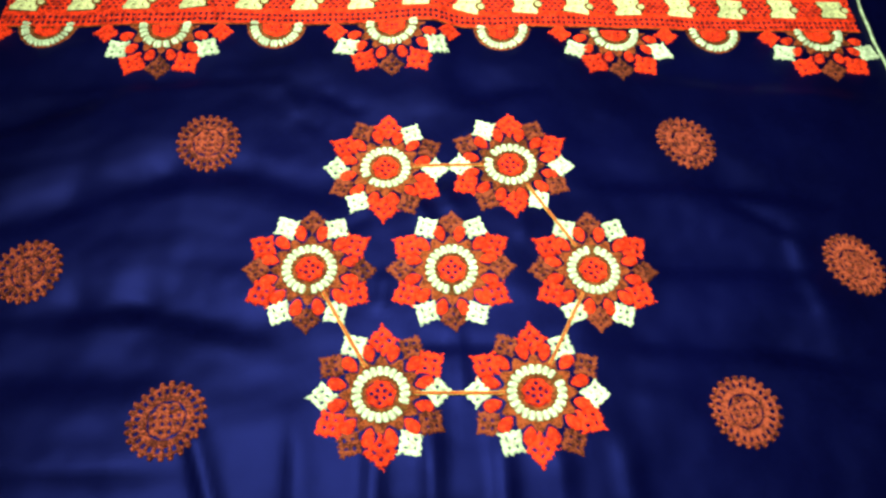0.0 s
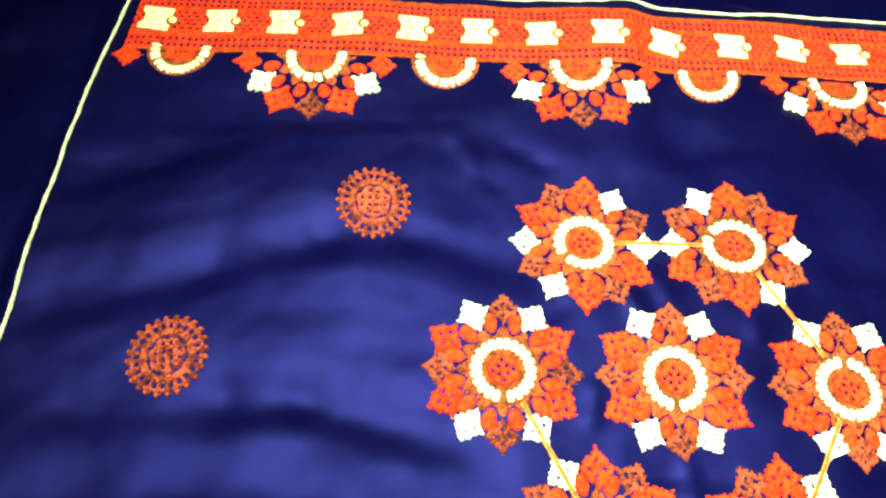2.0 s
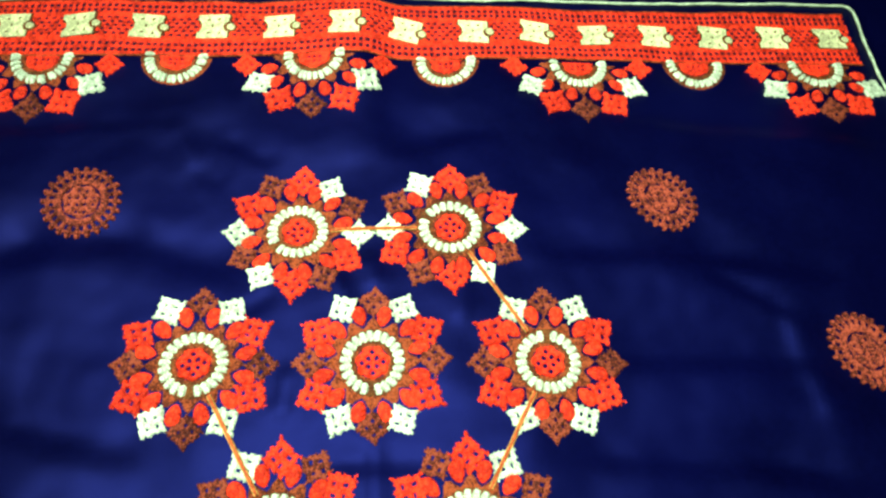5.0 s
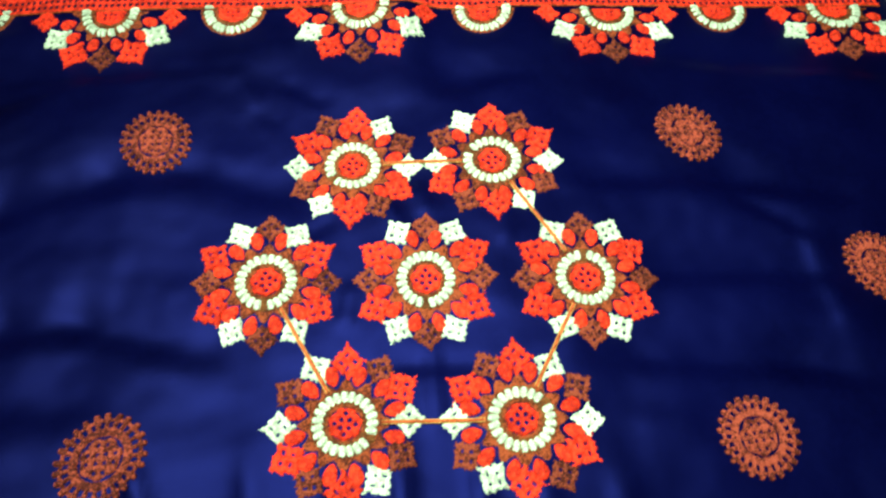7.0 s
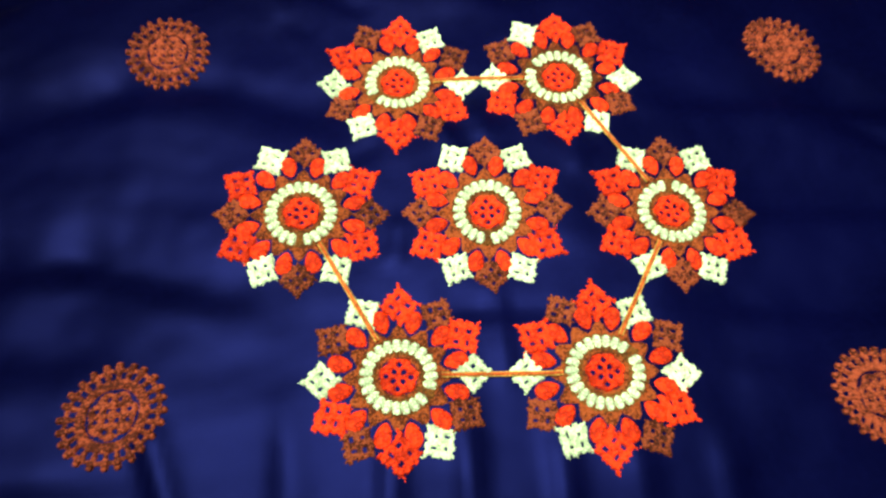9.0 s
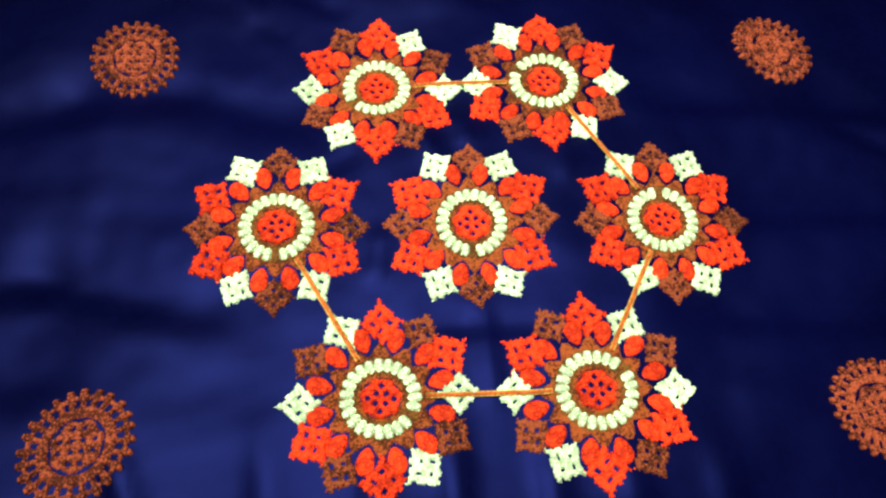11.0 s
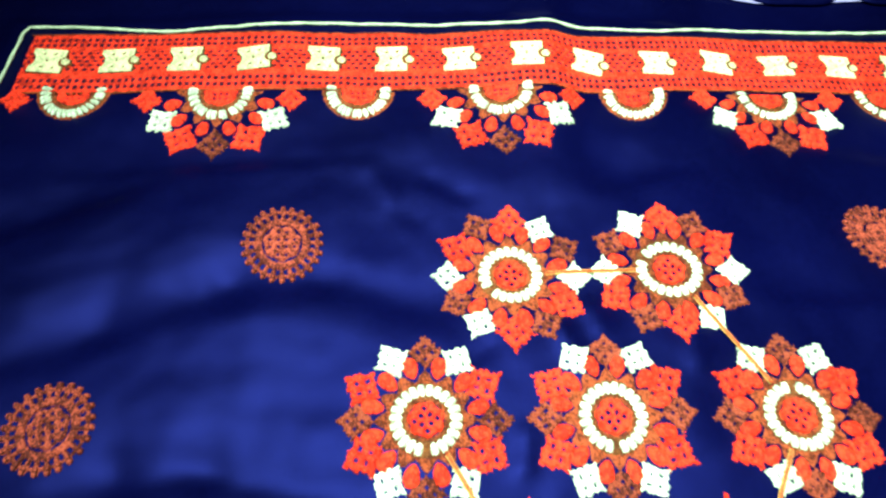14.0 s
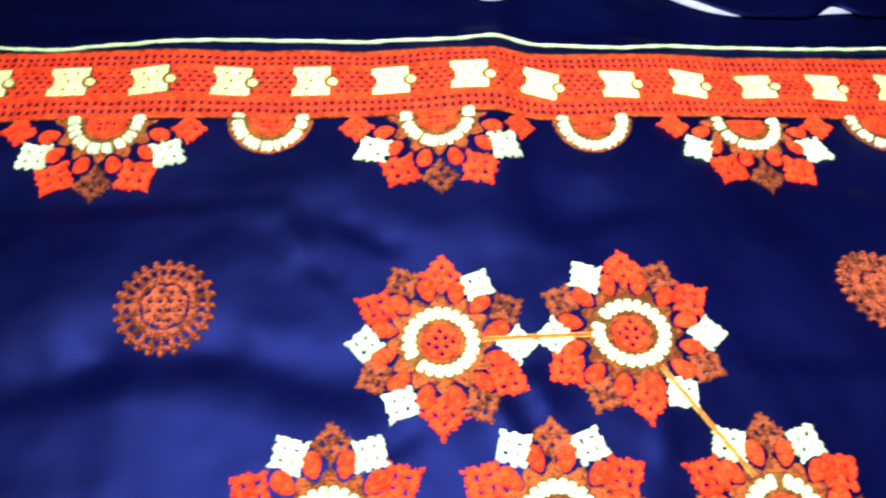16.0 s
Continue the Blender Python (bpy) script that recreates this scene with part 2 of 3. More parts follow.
def dome(name, material, outline, high, rings=4, groove=0.0):
    """A padded stitch: an outline raised to a rounded top, with grooves along its length."""
    n = len(outline)
    verts, faces = [], []
    cx = sum(p[0] for p in outline) / n
    cy = sum(p[1] for p in outline) / n
    for r in range(rings):
        k = 1 - r / rings
        z = high * math.sqrt(max(0.0, 1 - k * k)) if r else -0.0004
        for q, (x, y) in enumerate(outline):
            g = groove * (q % 2) * k
            verts.append((cx + (x - cx) * (k - g * 0.3), cy + (y - cy) * k, z * (1 - g)))
    verts.append((cx, cy, high))
    for r in range(rings - 1):
        for q in range(n):
            a, b = r * n + q, r * n + (q + 1) % n
            faces.append((a, b, b + n, a + n))
    last = (rings - 1) * n
    for q in range(n):
        faces.append((last + q, last + (q + 1) % n, rings * n))
    return mesh(name, verts, faces, material)


def diamond(name, material, seed, half=0.0098):
    """A woven square standing on its corner: knotted rim, a cross of small holes."""
    rng = random.Random(seed)
    side = half * 0.7071
    n = 30
    jag = [[rng.uniform(-0.16, 0.08) for _ in range(13)] for _ in range(4)]
    holes = [(a * side * 0.36 + rng.uniform(-1, 1) * side * 0.05, b * side * 0.36 + rng.uniform(-1, 1) * side * 0.05)
             for a, b in ((1, 1), (-1, 1), (1, -1), (-1, -1))]
    ex = side * 1.16

    def inside(x, y):
        for i, (a, b) in enumerate(holes):
            long, short = (x - a, y - b) if i in (0, 3) else (y - b, x - a)
            if abs(long) < side * 0.14 and abs(short) < side * 0.095:
                return False
        k = int((y / ex * 0.5 + 0.5) * 12.99)
        q = int((x / ex * 0.5 + 0.5) * 12.99)
        knot = 0.07 if abs(abs(y) - abs(x)) < side * 0.22 and abs(x) > side * 0.8 else 0
        return abs(x) < side * (1 + knot + jag[0 if x > 0 else 1][k]) and abs(y) < side * (1 + knot + jag[2 if y > 0 else 3][q])

    def rise(x, y):
        return 0.0012 + 0.00035 * math.cos(x / side * 9.4) * math.cos(y / side * 9.4) + rng.uniform(-1, 1) * 0.0004

    turn = 0.70711
    return pad(name, material, inside, rise, ex, ex, n, n, lambda x, y, z: ((x - y) * turn, (x + y) * turn, z))


def egg(name, material, length, width, high=0.0016):
    out = []
    for k in range(16):
        a = 2 * math.pi * k / 16
        y = math.sin(a)
        out.append((math.cos(a) * width / 2 * (1 - 0.20 * -y), y * length / 2))
    return dome(name, material, out, high, 4, 0.05)


def bead(name, material, length, width, high=0.0017):
    """One radial satin stitch of a ring, thicker at its two ends."""
    out = []
    for k in range(12):
        a = 2 * math.pi * k / 12
        c, s = math.cos(a), math.sin(a)
        x = math.copysign(abs(c) ** 0.7, c) * width / 2
        y = math.copysign(abs(s) ** 0.7, s) * length / 2
        out.append((x * (0.86 + 0.2 * (y / length + 0.5)), y))
    return dome(name, material, out, high, 3, 0.1)


def lattice_disc(name, material, radius, holes, hole, n=20, top=1.0):
    """A round darned patch with a grid of small holes."""
    rng = random.Random(5)

    def inside(x, y):
        if y > top or math.hypot(x, y) > radius * (1 + 0.06 * math.sin(7 * math.atan2(y, x))):
            return False
        return all(math.hypot(x - a, y - b) > hole for a, b in holes)

    def rise(x, y):
        return 0.0011 + 0.0004 * math.cos(x * 2500) * math.cos(y * 2500) + rng.uniform(-1, 1) * 0.00015

    return pad(name, material, inside, rise, radius * 1.1, radius * 1.1, n, n)


def ring_ground(name, material, inner, outer, teeth, wave, n=44, start=0.0, stop=360.0):
    """The stitched ground round a ring, with ragged rays at its rim."""
    rng = random.Random(9)

    def inside(x, y):
        r, a = math.hypot(x, y), math.atan2(y, x)
        if not start <= math.degrees(a) % 360 <= stop:
            return False
        return inner < r < outer + wave * math.cos(teeth * a)

    def rise(x, y):
        a = math.atan2(y, x)
        return 0.0006 + 0.00025 * math.cos(a * 60) + rng.uniform(-1, 1) * 0.0002

    return pad(name, material, inside, rise, outer + wave + 0.001, outer + wave + 0.001, n, n)


def tube(name, material, points, radius, sides=8, closed=False, twist=0.0):
    """A cord along points."""
    verts, faces = [], []
    n = len(points)
    for k, p in enumerate(points):
        a = points[(k - 1) % n] if closed or k else p
        b = points[(k + 1) % n] if closed or k < n - 1 else p
        d = (b - a).normalized()
        s = d.cross(Vector((0, 0, 1))).normalized()
        w = s.cross(d)
        for q in range(sides):
            t = 2 * math.pi * q / sides
            r = radius * (1 + 0.14 * math.sin(2 * t + k * twist))
            verts.append(p + (s * math.cos(t) + w * math.sin(t)) * r)
    for k in range(n if closed else n - 1):
        for q in range(sides):
            a, b = k * sides + q, k * sides + (q + 1) % sides
            c, d = ((k + 1) % n) * sides + (q + 1) % sides, ((k + 1) % n) * sides + q
            faces.append((a, b, c, d))
    if not closed:
        faces.append(tuple(range(sides)))
        faces.append(tuple(range((n - 1) * sides, n * sides)))
    return mesh(name, [tuple(v) for v in verts], faces, material)


# ---- the room ----
def slab(name, lo, hi, material, label):
    verts = [(x, y, z) for x in (lo[0], hi[0]) for y in (lo[1], hi[1]) for z in (lo[2], hi[2])]
    faces = [(0, 1, 3, 2), (4, 6, 7, 5), (0, 4, 5, 1), (2, 3, 7, 6), (0, 2, 6, 4), (1, 5, 7, 3)]
    return tagged(new(name, mesh(name, verts, faces, material, True)), label, kind="structure")


slab("floor", (-1.5, -1.5, -0.13), (1.5, 1.7, -0.03), WALL, "plain pale floor under the spread cloth")
slab("ceiling", (-1.5, -1.5, 2.4), (1.5, 1.7, 2.5), WALL, "plain painted ceiling")
slab("wall_north", (-1.5, 1.7, -0.03), (1.5, 1.8, 2.4), WALL, "plain painted wall")
slab("wall_south", (-1.5, -1.6, -0.03), (1.5, -1.5, 2.4), WALL, "plain painted wall")
slab("wall_east", (1.5, -1.5, -0.03), (1.6, 1.7, 2.4), WALL, "plain painted wall")
slab("wall_west", (-1.6, -1.5, -0.03), (-1.5, 1.7, 2.4), WALL, "plain painted wall")


# ---- the cloth ----
cloth = tagged(new("embroidered_cloth"), "navy sateen cover with red, brown and lime embroidered flowers, lightly creased",
               "embroidered cloth")


def fabric_mesh():
    xs = np.concatenate((np.linspace(-1.1, -0.5, 30)[:-1], np.linspace(-0.5, 0.5, 286)[:-1], np.linspace(0.5, 1.1, 30)))
    ys = np.concatenate((np.linspace(-0.7, -0.28, 20)[:-1], np.linspace(-0.28, 0.44, 206)[:-1], np.linspace(0.44, 1.2, 40)))
    verts = [(x, y, height(x, y)) for y in ys for x in xs]
    w = len(xs)
    faces = [(j * w + i, j * w + i + 1, j * w + w + i + 1, j * w + w + i) for j in range(len(ys) - 1) for i in range(w - 1)]
    under = len(verts)
    rim = [j * w for j in range(len(ys))] + [(len(ys) - 1) * w + i for i in range(1, w)]
    rim += [j * w + w - 1 for j in range(len(ys) - 2, -1, -1)] + [i for i in range(w - 2, 0, -1)]
    for k in rim:
        x, y, z = verts[k]
        verts.append((x, y, -0.03))
    n = len(rim)
    for k in range(n):
        faces.append((rim[k], rim[(k + 1) % n], under + (k + 1) % n, under + k))
    return mesh("fabric", verts, faces, NAVY)


part("fabric", fabric_mesh(), cloth, Matrix(), "creased navy blue sateen")


def piping_points():
    pts = []
    for x in np.linspace(-0.3415, 0.349, 240):
        v = 0.2650 - 0.0022 * (1 - smooth(-0.16, -0.06, x)) + 0.0012 * smooth(0.1, 0.3, x) - 0.0035 * bell((x + 0.25) / 0.035) + 0.0025 * bell((x + 0.15) / 0.03) - 0.0030 * bell((x - 0.074) / 0.03)
        v += 0.0015 * (1 - smooth(-0.34, -0.29, x)) + 0.0022 * bell((x + 0.004) / 0.012) + 0.0006 * noise.noise((x * 60, 0.3, 0.0))
        pts.append((x, v - min(0.0, slide(x))))
    for a in np.linspace(80, 10, 5):
        pts.append((0.348 + 0.004 * math.cos(radians(a)), 0.2615 + 0.004 * math.sin(radians(a))))
    for y in np.linspace(0.259, -0.151, 140):
        pts.append((0.352 + 0.0012 * math.sin(y * 31), y))
    for x in np.linspace(0.349, -0.347, 240):
        pts.append((x, -0.1478 - 0.020 * max(x, -0.06) + 0.0006 * math.sin(x * 23)))
    for y in np.linspace(-0.141, 0.259, 140):
        pts.append((-0.3515 + 0.0012 * math.sin(y * 17 + 2) + 0.0070 * smooth(0.17, 0.26, y), y))
    out = []
    for x, y in pts:
        out.append(on_cloth(x, y, 0.0009)[0])
    return out


part("piping", tube("piping", CORD, piping_points(), 0.0011, 8, True, 1.1), cloth, Matrix(), "thin pale lime piping cord")

# ---- shared stitch meshes ----
DIAMONDS = {
    "W": [diamond("diamond", PALE, s, 0.0094) for s in (1, 2, 3)],
    "R": [diamond("diamond", RED, s, 0.0104) for s in (4, 5, 6)],
    "B": [diamond("diamond", BROWN, s) for s in (7, 8, 9)],
}
PETAL = egg("petal", RED, 0.0114, 0.0079, 0.0018)
STITCH = bead("ring_stitch", PALE, 0.0074, 0.0050)
WIDE_STITCH = bead("ring_stitch", PALE, 0.0074, 0.0040)
SPOKE = bead("spoke", RUST, 0.0052, 0.0034, 0.0019)
GRID4 = [(a * 0.0021, b * 0.0021) for a in (-1, 1) for b in (-1, 1)] + [(0.0, 0.0056), (0.0, -0.0056), (0.0056, 0.0), (-0.0056, 0.0)]
HEART = lattice_disc("flower_centre", RED, 0.0086, GRID4, 0.0011, 34)
GROUND = ring_ground("flower", OLIVE, 0.0082, 0.0220, 12, 0.0026, 72)
RING_BED = ring_ground("ring_bed", OUTLINE, 0.0094, 0.0186, 22, 0.0004, 52)
PATTERN = "BWRBRWBWRBRW"

FLOWERS = {
    "top_left": (-0.0425, 0.0785, 4, 232, 1.0, 1.0, -2), "top_right": (0.0442, 0.0798, 2, 300, 1.06, 0.96, 0),
    "mid_left": (-0.0900, 0.0005, 0, 180, 1.0, 1.0, 0), "middle": (0.0005, 0.0000, 0, 182, 0.97, 1.0, 0), "mid_right": (0.0925, -0.0015, 0, 2, 1.0, 1.0, 0),
    "low_left": (-0.0440, -0.0805, 2, 122, 1.0, 1.0, 0), "low_right": (0.0480, -0.0815, 4, 55, 1.04, 1.0, 0),
}


def flower(u, v, first, gap, wide, tall, twist):
    """A twelve-pointed flower: stitched ground, lime ring with a gap, red heart, petals and woven diamonds."""
    rng = random.Random(int(u * 1e4) + first)
    base = part("flower", laid(GROUND, u, v), cloth, Matrix(), "brown stitched ground of a twelve-pointed flower")
    part("ring_bed", laid(RING_BED, u, v, 0, 0.0006, wide), base, Matrix())
    part("flower_centre", HEART, base, lie(u, v, rng.uniform(-8, 8), 0.0006))
    n = 22
    for k in range(n):
        a = -gap + 7 + (k + 0.5) * (360 - 14) / n
        b = radians(90 + a)
        part("ring_stitch", STITCH, base, lie(u + 0.0143 * wide * math.cos(b), v + 0.0143 * tall * math.sin(b), a + rng.uniform(-6, 6), 0.0007))
    for k in range(12):
        a = twist - 30 * k + rng.uniform(-2, 2)
        r = 0.0339 + rng.uniform(-1, 1) * 0.0006
        b = radians(90 + a)
        kind = PATTERN[(first + k) % 12]
        part("diamond", rng.choice(DIAMONDS[kind]), base, lie(u + r * wide * math.cos(b), v + r * tall * math.sin(b), a + rng.uniform(-5, 5), 0.0004))
        a = twist - 30 * k - 15 + rng.uniform(-2, 2)
        r = 0.0264 + rng.uniform(-1, 1) * 0.0004
        b = radians(90 + a)
        part("petal", PETAL, base, lie(u + r * wide * math.cos(b), v + r * tall * math.sin(b), a, 0.0006))
    return base


for values in FLOWERS.values():
    flower(*values)


def stem(a, b, start=0.019):
    """A couched cord from one flower to the next."""
    (ua, va), (ub, vb) = FLOWERS[a][:2], FLOWERS[b][:2]
    length = math.hypot(ub - ua, vb - va)
    pts = []
    for k in np.linspace(start / length, 1 - start / length, 24):
        pts.append(on_cloth(ua + (ub - ua) * k, va + (vb - va) * k, 0.0020)[0])
    cord = part("stem", tube("stem", STEM, pts, 0.0007, 6, False, 1.3), cloth, Matrix(), "thin orange couched cord")
    side = (pts[-1] - pts[0]).cross(Vector((0, 0, 1))).normalized() * 0.0008
    for s in (-1, 1):
        edge = [p + side * s - Vector((0, 0, 0.0004)) for p in pts]
        part("strand", tube("strand", GOLD, edge, 0.0004, 6, False, 1.0), cord, Matrix())


for a, b in (("top_left", "top_right"), ("top_right", "mid_right"), ("mid_right", "low_right"), ("low_left", "low_right"),
             ("mid_left", "low_left")):
    stem(a, b)

# ---- rust medallions ----
def medal_ground():
    """The stitched wheel of a medallion: a ring of small gaps near its rim, a narrow open circle round the centre."""
    rng = random.Random(12)

    def inside(x, y):
        r, a = math.hypot(x, y), math.atan2(y, x)
        if r > 0.0198 or r < 0.0107:
            return False
        k = (a / (2 * math.pi) * 24) % 1.0
        return not (0.0150 < r < 0.0178 and abs(k - 0.5) < 0.22)

    def rise(x, y):
        r, a = math.hypot(x, y), math.atan2(y, x)
        return 0.0010 + 0.0004 * math.cos(a * 24) * smooth(0.011, 0.015, r) + rng.uniform(-1, 1) * 0.00035

    return pad("medallion", RUST, inside, rise, 0.0200, 0.0200, 80, 80)


MEDAL_GROUND = medal_ground()
MEDAL_HEART = lattice_disc("medallion_centre", RUST, 0.0098,
                           [(a * 0.0022, b * 0.0022) for a in (-1, 1) for b in (-1, 1)]
                           + [(0.0066, 0.0022), (-0.0066, 0.0022), (0.0066, -0.0022), (-0.0066, -0.0022), (0.0022, 0.0066), (0.0022, -0.0066),
                              (-0.0022, 0.0066), (-0.0022, -0.0066)],
                           0.00088, 38)


def medallion(u, v, turn, wide=1.0, shear=0.0, tall=1.0):
    rng = random.Random(int(u * 1e4))
    base = part("medallion", laid(MEDAL_GROUND, u, v, turn, 0.0003, wide, shear, tall), cloth, Matrix(), "round rust-brown stitched medallion")
    part("medallion_centre", laid(MEDAL_HEART, u, v, turn, 0.0004, wide, shear, tall), base, Matrix())
    for k in range(24):
        a = turn + k * 360 / 24 + rng.uniform(-1.5, 1.5)
        b = radians(90 + a)
        r = 0.0197 + rng.uniform(-1, 1) * 0.0003
        x = r * math.cos(b) * wide
        part("spoke", SPOKE, base, lie(u + x, v + r * math.sin(b) * tall + shear * x, a, 0.0005))


for values in ((-0.1650, 0.0985, 3, 1.0, -0.04, 1.06), (0.1735, 0.1000, 8, 0.96, -0.16), (-0.2645, 0.0012, 12, 0.95, 0.04), (0.2690, 0.0015, 5, 0.88, -0.24),
               (-0.1638, -0.0945, 0, 1.0, 0.09, 1.04), (0.1725, -0.0945, 6)):
    medallion(*values)

# ---- the border ----
PITCH = 0.0432
BAND_LOW, BAND_HIGH = 0.2075, 0.2565
HOLE_ROWS = (0.2126, 0.2170, 0.2476, 0.2520)


def band_mesh():
    """The long red band: rows of square holes along both edges, woven ground between."""
    rng = random.Random(2)
    cell = 0.00086
    mid = (BAND_LOW + BAND_HIGH) / 2

    def inside(x, y):
        v = y + mid
        i = int(x / cell + 1000)
        if any(abs(v - r) < 1.5 * cell for r in HOLE_ROWS):
            return i % 5 > 1
        if 0.2245 < v < 0.2425:
            j = int((v - 0.2245) / cell)
            return not (j % 4 in (1, 2) and (i + 3 * (j // 4 % 2)) % 6 < 2)
        return True

    def rise(x, y):
        v = y + mid
        z = 0.0013 + rng.uniform(-1, 1) * 0.00016
        if 0.2225 < v < 0.2445:
            z += 0.0003 * math.sin((x + y) * 1500) * math.sin((x - y) * 1500)
        elif 0.2195 < v < 0.2225:
            z += 0.0004
        return z

    def where(x, y, z):
        return tuple(on_cloth(x + 0.003 + 0.0015 * y / 0.025 * smooth(-0.25, -0.34, x) if x < -0.25 else x + 0.003, y + mid, z)[0])

    return pad("border_band", RED, inside, rise, 0.3410, (BAND_HIGH - BAND_LOW) / 2, 793, 57, where)


band = part("border_band", band_mesh(), cloth, Matrix(), "red border band with rows of drawn holes")


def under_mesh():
    """A strip added under the band; its colour makes the holes read dark maroon."""
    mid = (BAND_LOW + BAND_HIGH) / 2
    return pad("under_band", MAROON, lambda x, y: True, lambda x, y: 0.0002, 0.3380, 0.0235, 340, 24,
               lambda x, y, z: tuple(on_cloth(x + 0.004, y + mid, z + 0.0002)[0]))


part("under_band", under_mesh(), band, Matrix(), "dark maroon strip added under the band to colour its holes")


def edge_line(v):
    pts = [on_cloth(x, v, 0.0006)[0] for x in np.linspace(-0.338, 0.344, 300)]
    part("edge_cord", tube("edge_cord", OLIVE, pts, 0.0007, 6, False, 1.5), cloth, Matrix(), "thin brown edging stitch")


edge_line(BAND_LOW - 0.0002)
edge_line(BAND_HIGH + 0.0002)
edge_line(0.2208)


def block_mesh(grow, material, high):
    rng = random.Random(3)

    def inside(x, y):
        if abs(y) > 0.0106 + grow - 0.0005 * bell(x / 0.006):
            return False
        left = -0.0114 - grow + 0.0030 * max(0.0, math.cos(min(1.0, abs(y) / 0.0052) * math.pi / 2)) ** 0.7
        right = 0.0102 + grow
        if x < left or x > right:
            return False
        if grow == 0:
            if math.hypot(x - 0.0106, y + 0.0005) < 0.0038:
                return False
            return all(math.hypot(x - a, y - b) > 0.0006 for a, b in ((-0.004, 0.0055), (0.003, 0.006), (-0.003, -0.0055), (0.004, -0.006), (-0.001, 0.0)))
        return True

    def rise(x, y):
        return high + 0.0002 * math.cos(y * 3600) + rng.uniform(-1, 1) * 0.0001

    return pad("lime_block", material, inside, rise, 0.0124 + grow, 0.0116 + grow, 40, 36)


BLOCK = block_mesh(0.0, LIME, 0.0022)
BLOCK_RIM = block_mesh(0.0005, OUTLINE, 0.0017)
DOT = dome("dot", LIME, [(0.0033 * math.cos(math.pi * k / 8), 0.0033 * math.sin(math.pi * k / 8)) for k in range(16)], 0.0022, 4, 0.1)
DOT_RIM = dome("dot_rim", OUTLINE, [(0.0041 * math.cos(math.pi * k / 8), 0.0041 * math.sin(math.pi * k / 8)) for k in range(16)], 0.0014, 3, 0.1)

TILT = {0: -3, 2: 2, 3: 5, 8: -13, 10: -6, 13: -9}
tilts = random.Random(8)
for k in range(16):
    u = -0.3215 + PITCH * k - (0.003 if k == 8 else 0.0)
    v = 0.2325 - 0.0012 * smooth(0.0, 0.06, u)
    turn = TILT.get(k, 0.0) + tilts.uniform(-2, 2)
    c, d = math.cos(radians(turn)), math.sin(radians(turn))
    rim = part("block_rim", BLOCK_RIM, cloth, lie(u, v, turn, 0.0002))
    part("lime_block", BLOCK, rim, lie(u, v, turn, 0.0004), "pale lime stitched block")
    part("dot_rim", DOT_RIM, rim, lie(u + 0.0108 * c, v - 0.0005 + 0.0108 * d, turn, 0.0012))
    part("dot", DOT, rim, lie(u + 0.0108 * c, v - 0.0005 + 0.0108 * d, turn, 0.0014), "pale lime round stitch")

HALF_GROUND = ring_ground("half_flower", OLIVE, 0.0102, 0.0222, 1, 0.0, 50, 170, 370)
FULL_GROUND = ring_ground("half_flower", OLIVE, 0.0102, 0.0238, 12, 0.0030, 64, 176, 364)
HALF_HEART = lattice_disc("half_centre", RED, 0.0106, [(a * 0.0036, -0.0018 - b * 0.0034) for a in (-1, 0, 1) for b in (0, 1)], 0.0009, 36, 0.0012)
HALF_BED = ring_ground("ring_bed", OUTLINE, 0.0112, 0.0216, 17, 0.0003, 50, 172, 368)
SMALL = [diamond("border_diamond", RED, s, 0.0096) for s in (21, 22)]
SMALL_PETAL = egg("petal", RED, 0.0112, 0.0078, 0.0019)
WIDE = {
    "W": [diamond("diamond", PALE, s, 0.0110) for s in (31, 32)],
    "R": [diamond("diamond", RED, s, 0.0119) for s in (33, 34)],
    "B": [diamond("diamond", BROWN, s, 0.0108) for s in (35, 36)],
}


def half_flower(u, full, sag=0.0):
    rng = random.Random(int((u + 1) * 1e4))
    v = BAND_LOW - 0.0015 - sag
    base = part("half_flower", laid(FULL_GROUND if full else HALF_GROUND, u, v), cloth, Matrix(), "brown ground of a half flower under the band")
    part("ring_bed", laid(HALF_BED, u, v, 0, 0.0005), base, Matrix())
    part("half_centre", laid(HALF_HEART, u, v, 0, 0.0002), base, Matrix())
    for k in range(18):
        a = 87 + k * 186 / 17 + rng.uniform(-3, 3)
        b = radians(90 + a)
        part("ring_stitch", WIDE_STITCH, base, lie(u + 0.0166 * math.cos(b), v + 0.0180 * math.sin(b), a, 0.0008))
    if not full:
        return
    v += 0.6 * sag
    for x, y in ((0.0282, -0.0095), (0.0232, -0.0205), (0.0078, -0.0280)):
        for s in (-1, 1):
            part("petal", SMALL_PETAL, base, lie(u + s * x, v + y, math.degrees(math.atan2(y, s * x)) - 90, 0.0005))
    for kind, x, y in (("W", 0.0338, -0.0215), ("R", 0.0202, -0.0350)):
        for s in (-1, 1):
            part("diamond", rng.choice(WIDE[kind]), base,
                 lie(u + s * x, v + y, math.degrees(math.atan2(y, s * x)) - 90 + rng.uniform(-6, 6), 0.0004))
    part("diamond", rng.choice(WIDE["B"]), base, lie(u, v - 0.0395, 180, 0.0003))


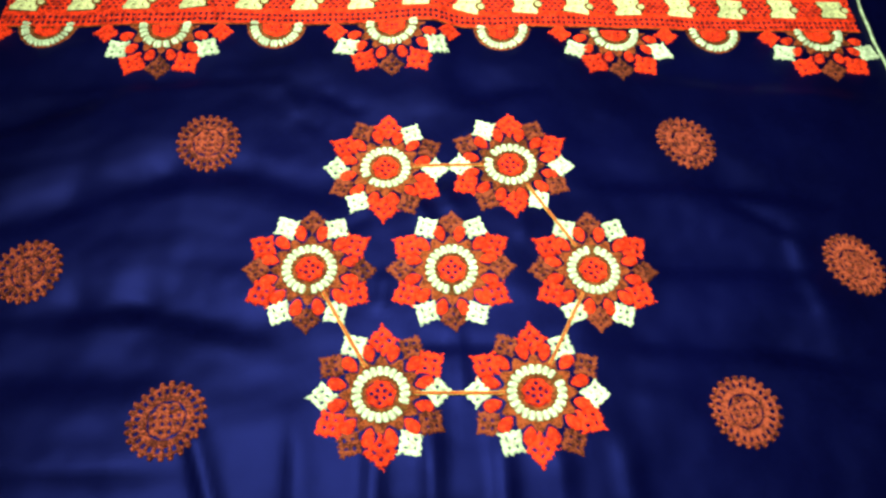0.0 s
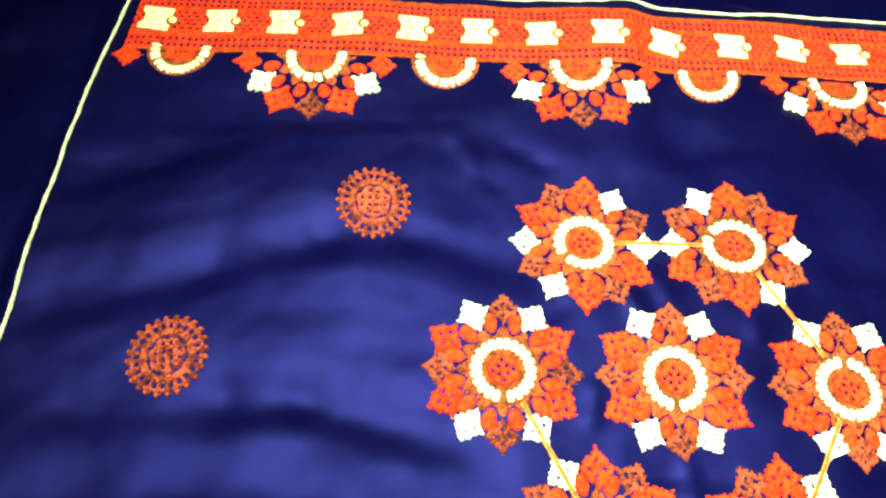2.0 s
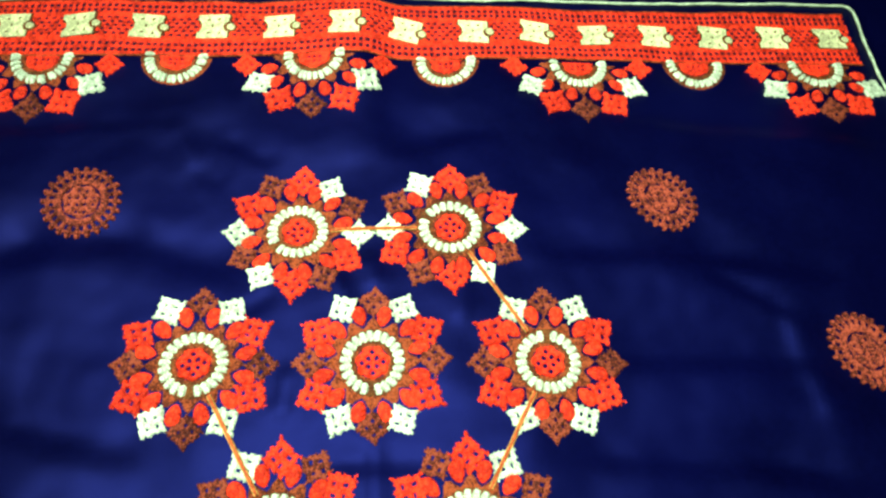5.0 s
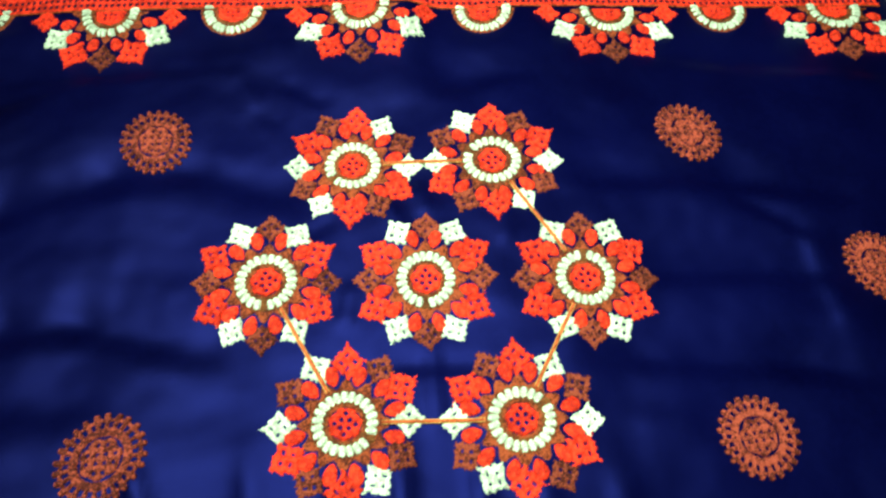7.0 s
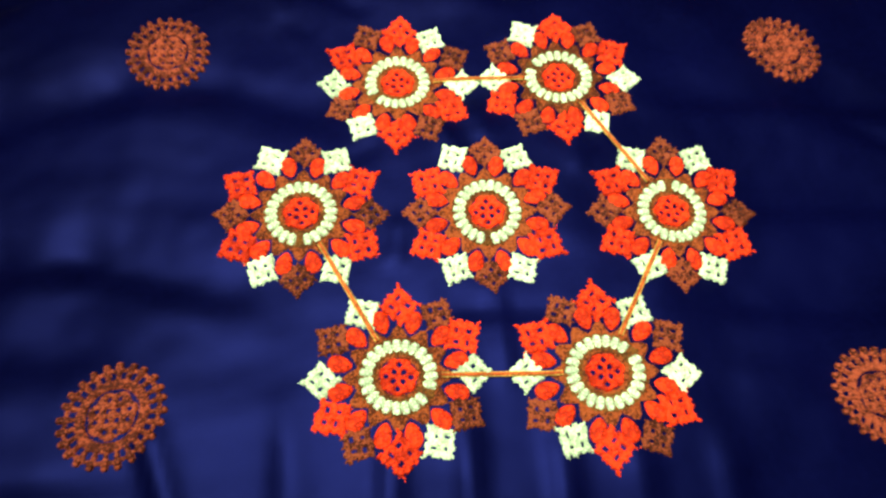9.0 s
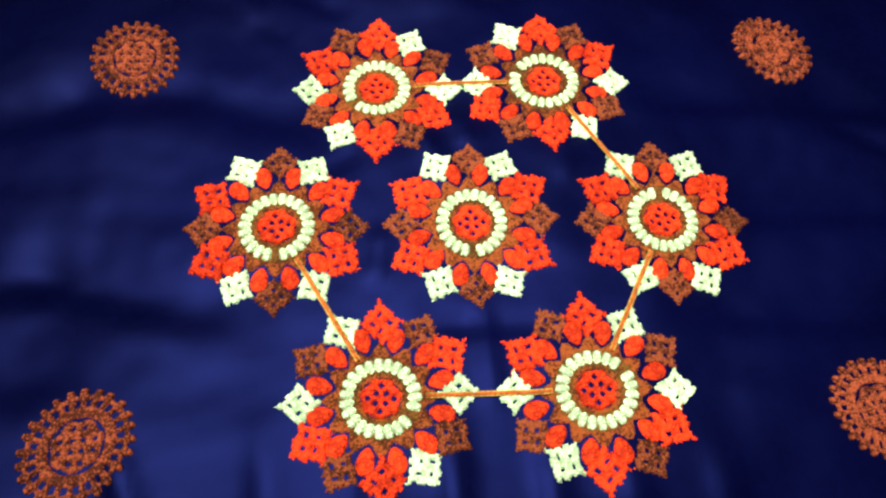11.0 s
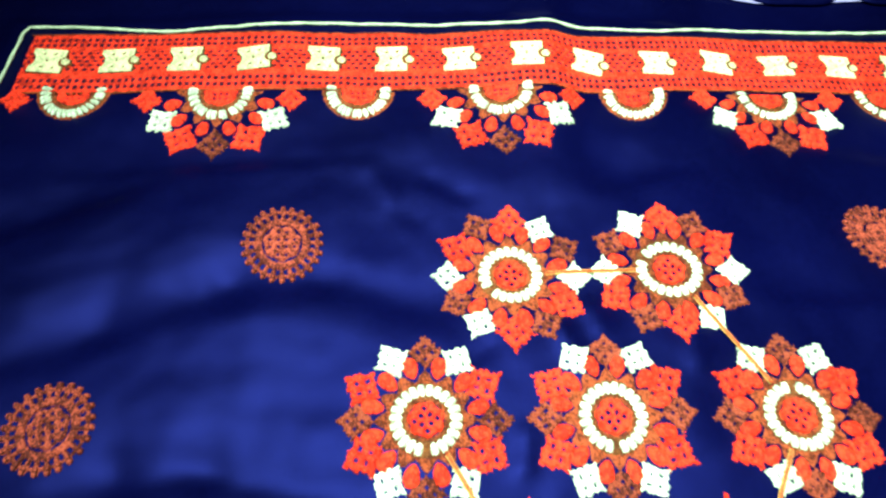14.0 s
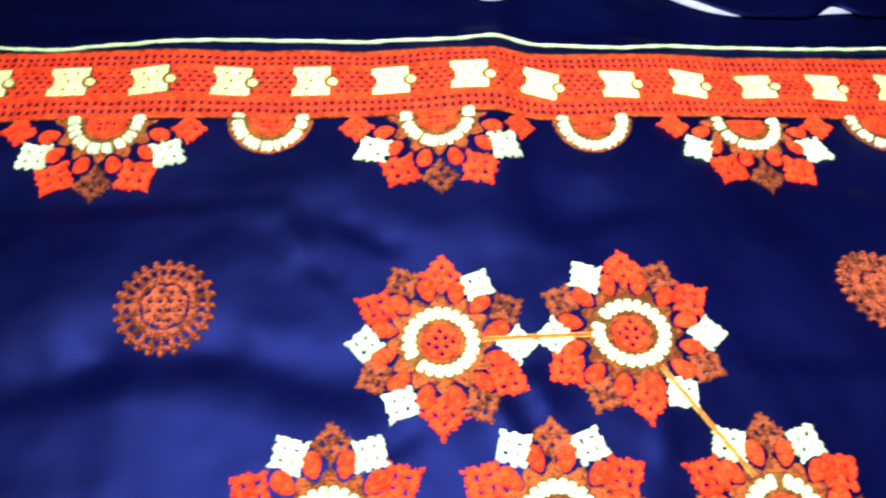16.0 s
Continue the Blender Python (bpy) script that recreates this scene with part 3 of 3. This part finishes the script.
HALVES = (-0.3010, -0.2105, -0.1265, -0.0385, 0.0470, 0.1372, 0.2200, 0.3070)
for k, u in enumerate(HALVES):
    half_flower(u, k % 2 == 1, {0: -0.0025, 5: 0.0035}.get(k, 0.0))
for a, b in zip((-0.377, *HALVES), HALVES):
    part("border_diamond", SMALL[int(abs(a) * 1000) % 2], cloth, lie((a + b) / 2 + (0.004 if a < -0.37 else 0.001), BAND_LOW - (0.0055 if a < -0.37 else 0.0078), 0, 0.0004), "red stitched diamond under the band")

# ---- beyond the cover ----
def sheet(name, material, edge, far, lift, thick, seed):
    """A loose piece of cloth: its near edge follows edge(x), it runs back to far, with soft swells."""
    xs = np.linspace(0, 1, 60)
    verts, faces = [], []
    for top in (1, 0):
        for k in xs:
            x, y0 = edge(k)
            for q in range(10):
                y = y0 + (far - y0) * (q / 9) ** 1.5
                z = height(x, y) + lift + (thick if top else 0) + 0.003 * (noise.noise((x * 14, y * 14, seed)) + 0.6) * min(1, q / 3)
                verts.append((x, y, z))
    n = 60 * 10
    for i in range(59):
        for q in range(9):
            a = i * 10 + q
            faces.append((a, a + 10, a + 11, a + 1))
            faces.append((n + a, n + a + 1, n + a + 11, n + a + 10))
        faces.append((i * 10, n + i * 10, n + i * 10 + 10, i * 10 + 10))
        faces.append((i * 10 + 9, i * 10 + 19, n + i * 10 + 19, n + i * 10 + 9))
    for i in (0, 59):
        for q in range(9):
            a = i * 10 + q
            faces.append((a, a + 1, n + a + 1, n + a))
    return mesh(name, verts, faces, material)


scrap = new("white_cloth", sheet("white_cloth", SHADED_WHITE, lambda k: (0.098 + 0.16 * k, 0.3050 + 0.030 * (2 * k - 0.85) ** 2 * (1 if k < 0.42 else 0.12)), 0.40, 0.001, 0.0008, 2.0))
tagged(scrap, "rumpled white cotton cloth lying beyond the embroidered cover", "cloth")
flap = new("navy_cloth", sheet("navy_cloth", NAVY, lambda k: (0.118 + 0.155 * k, 0.3037 + 0.016 * (1 - smooth(0.0, 0.36, k)) + 0.010 * bell((k - 0.72) / 0.07)), 0.42, 0.0019, 0.0006, 5.0))
tagged(flap, "plain navy cloth folded over the white cloth", "cloth")
tip = new("white_cloth", sheet("white_cloth", SHADED_WHITE, lambda k: (-0.018 + 0.032 * k, 0.3015 + 0.010 * (2 * k - 1.0) ** 2), 0.36, 0.001, 0.0008, 7.0))
tagged(tip, "small fold of white cotton cloth beyond the pale piping", "cloth")
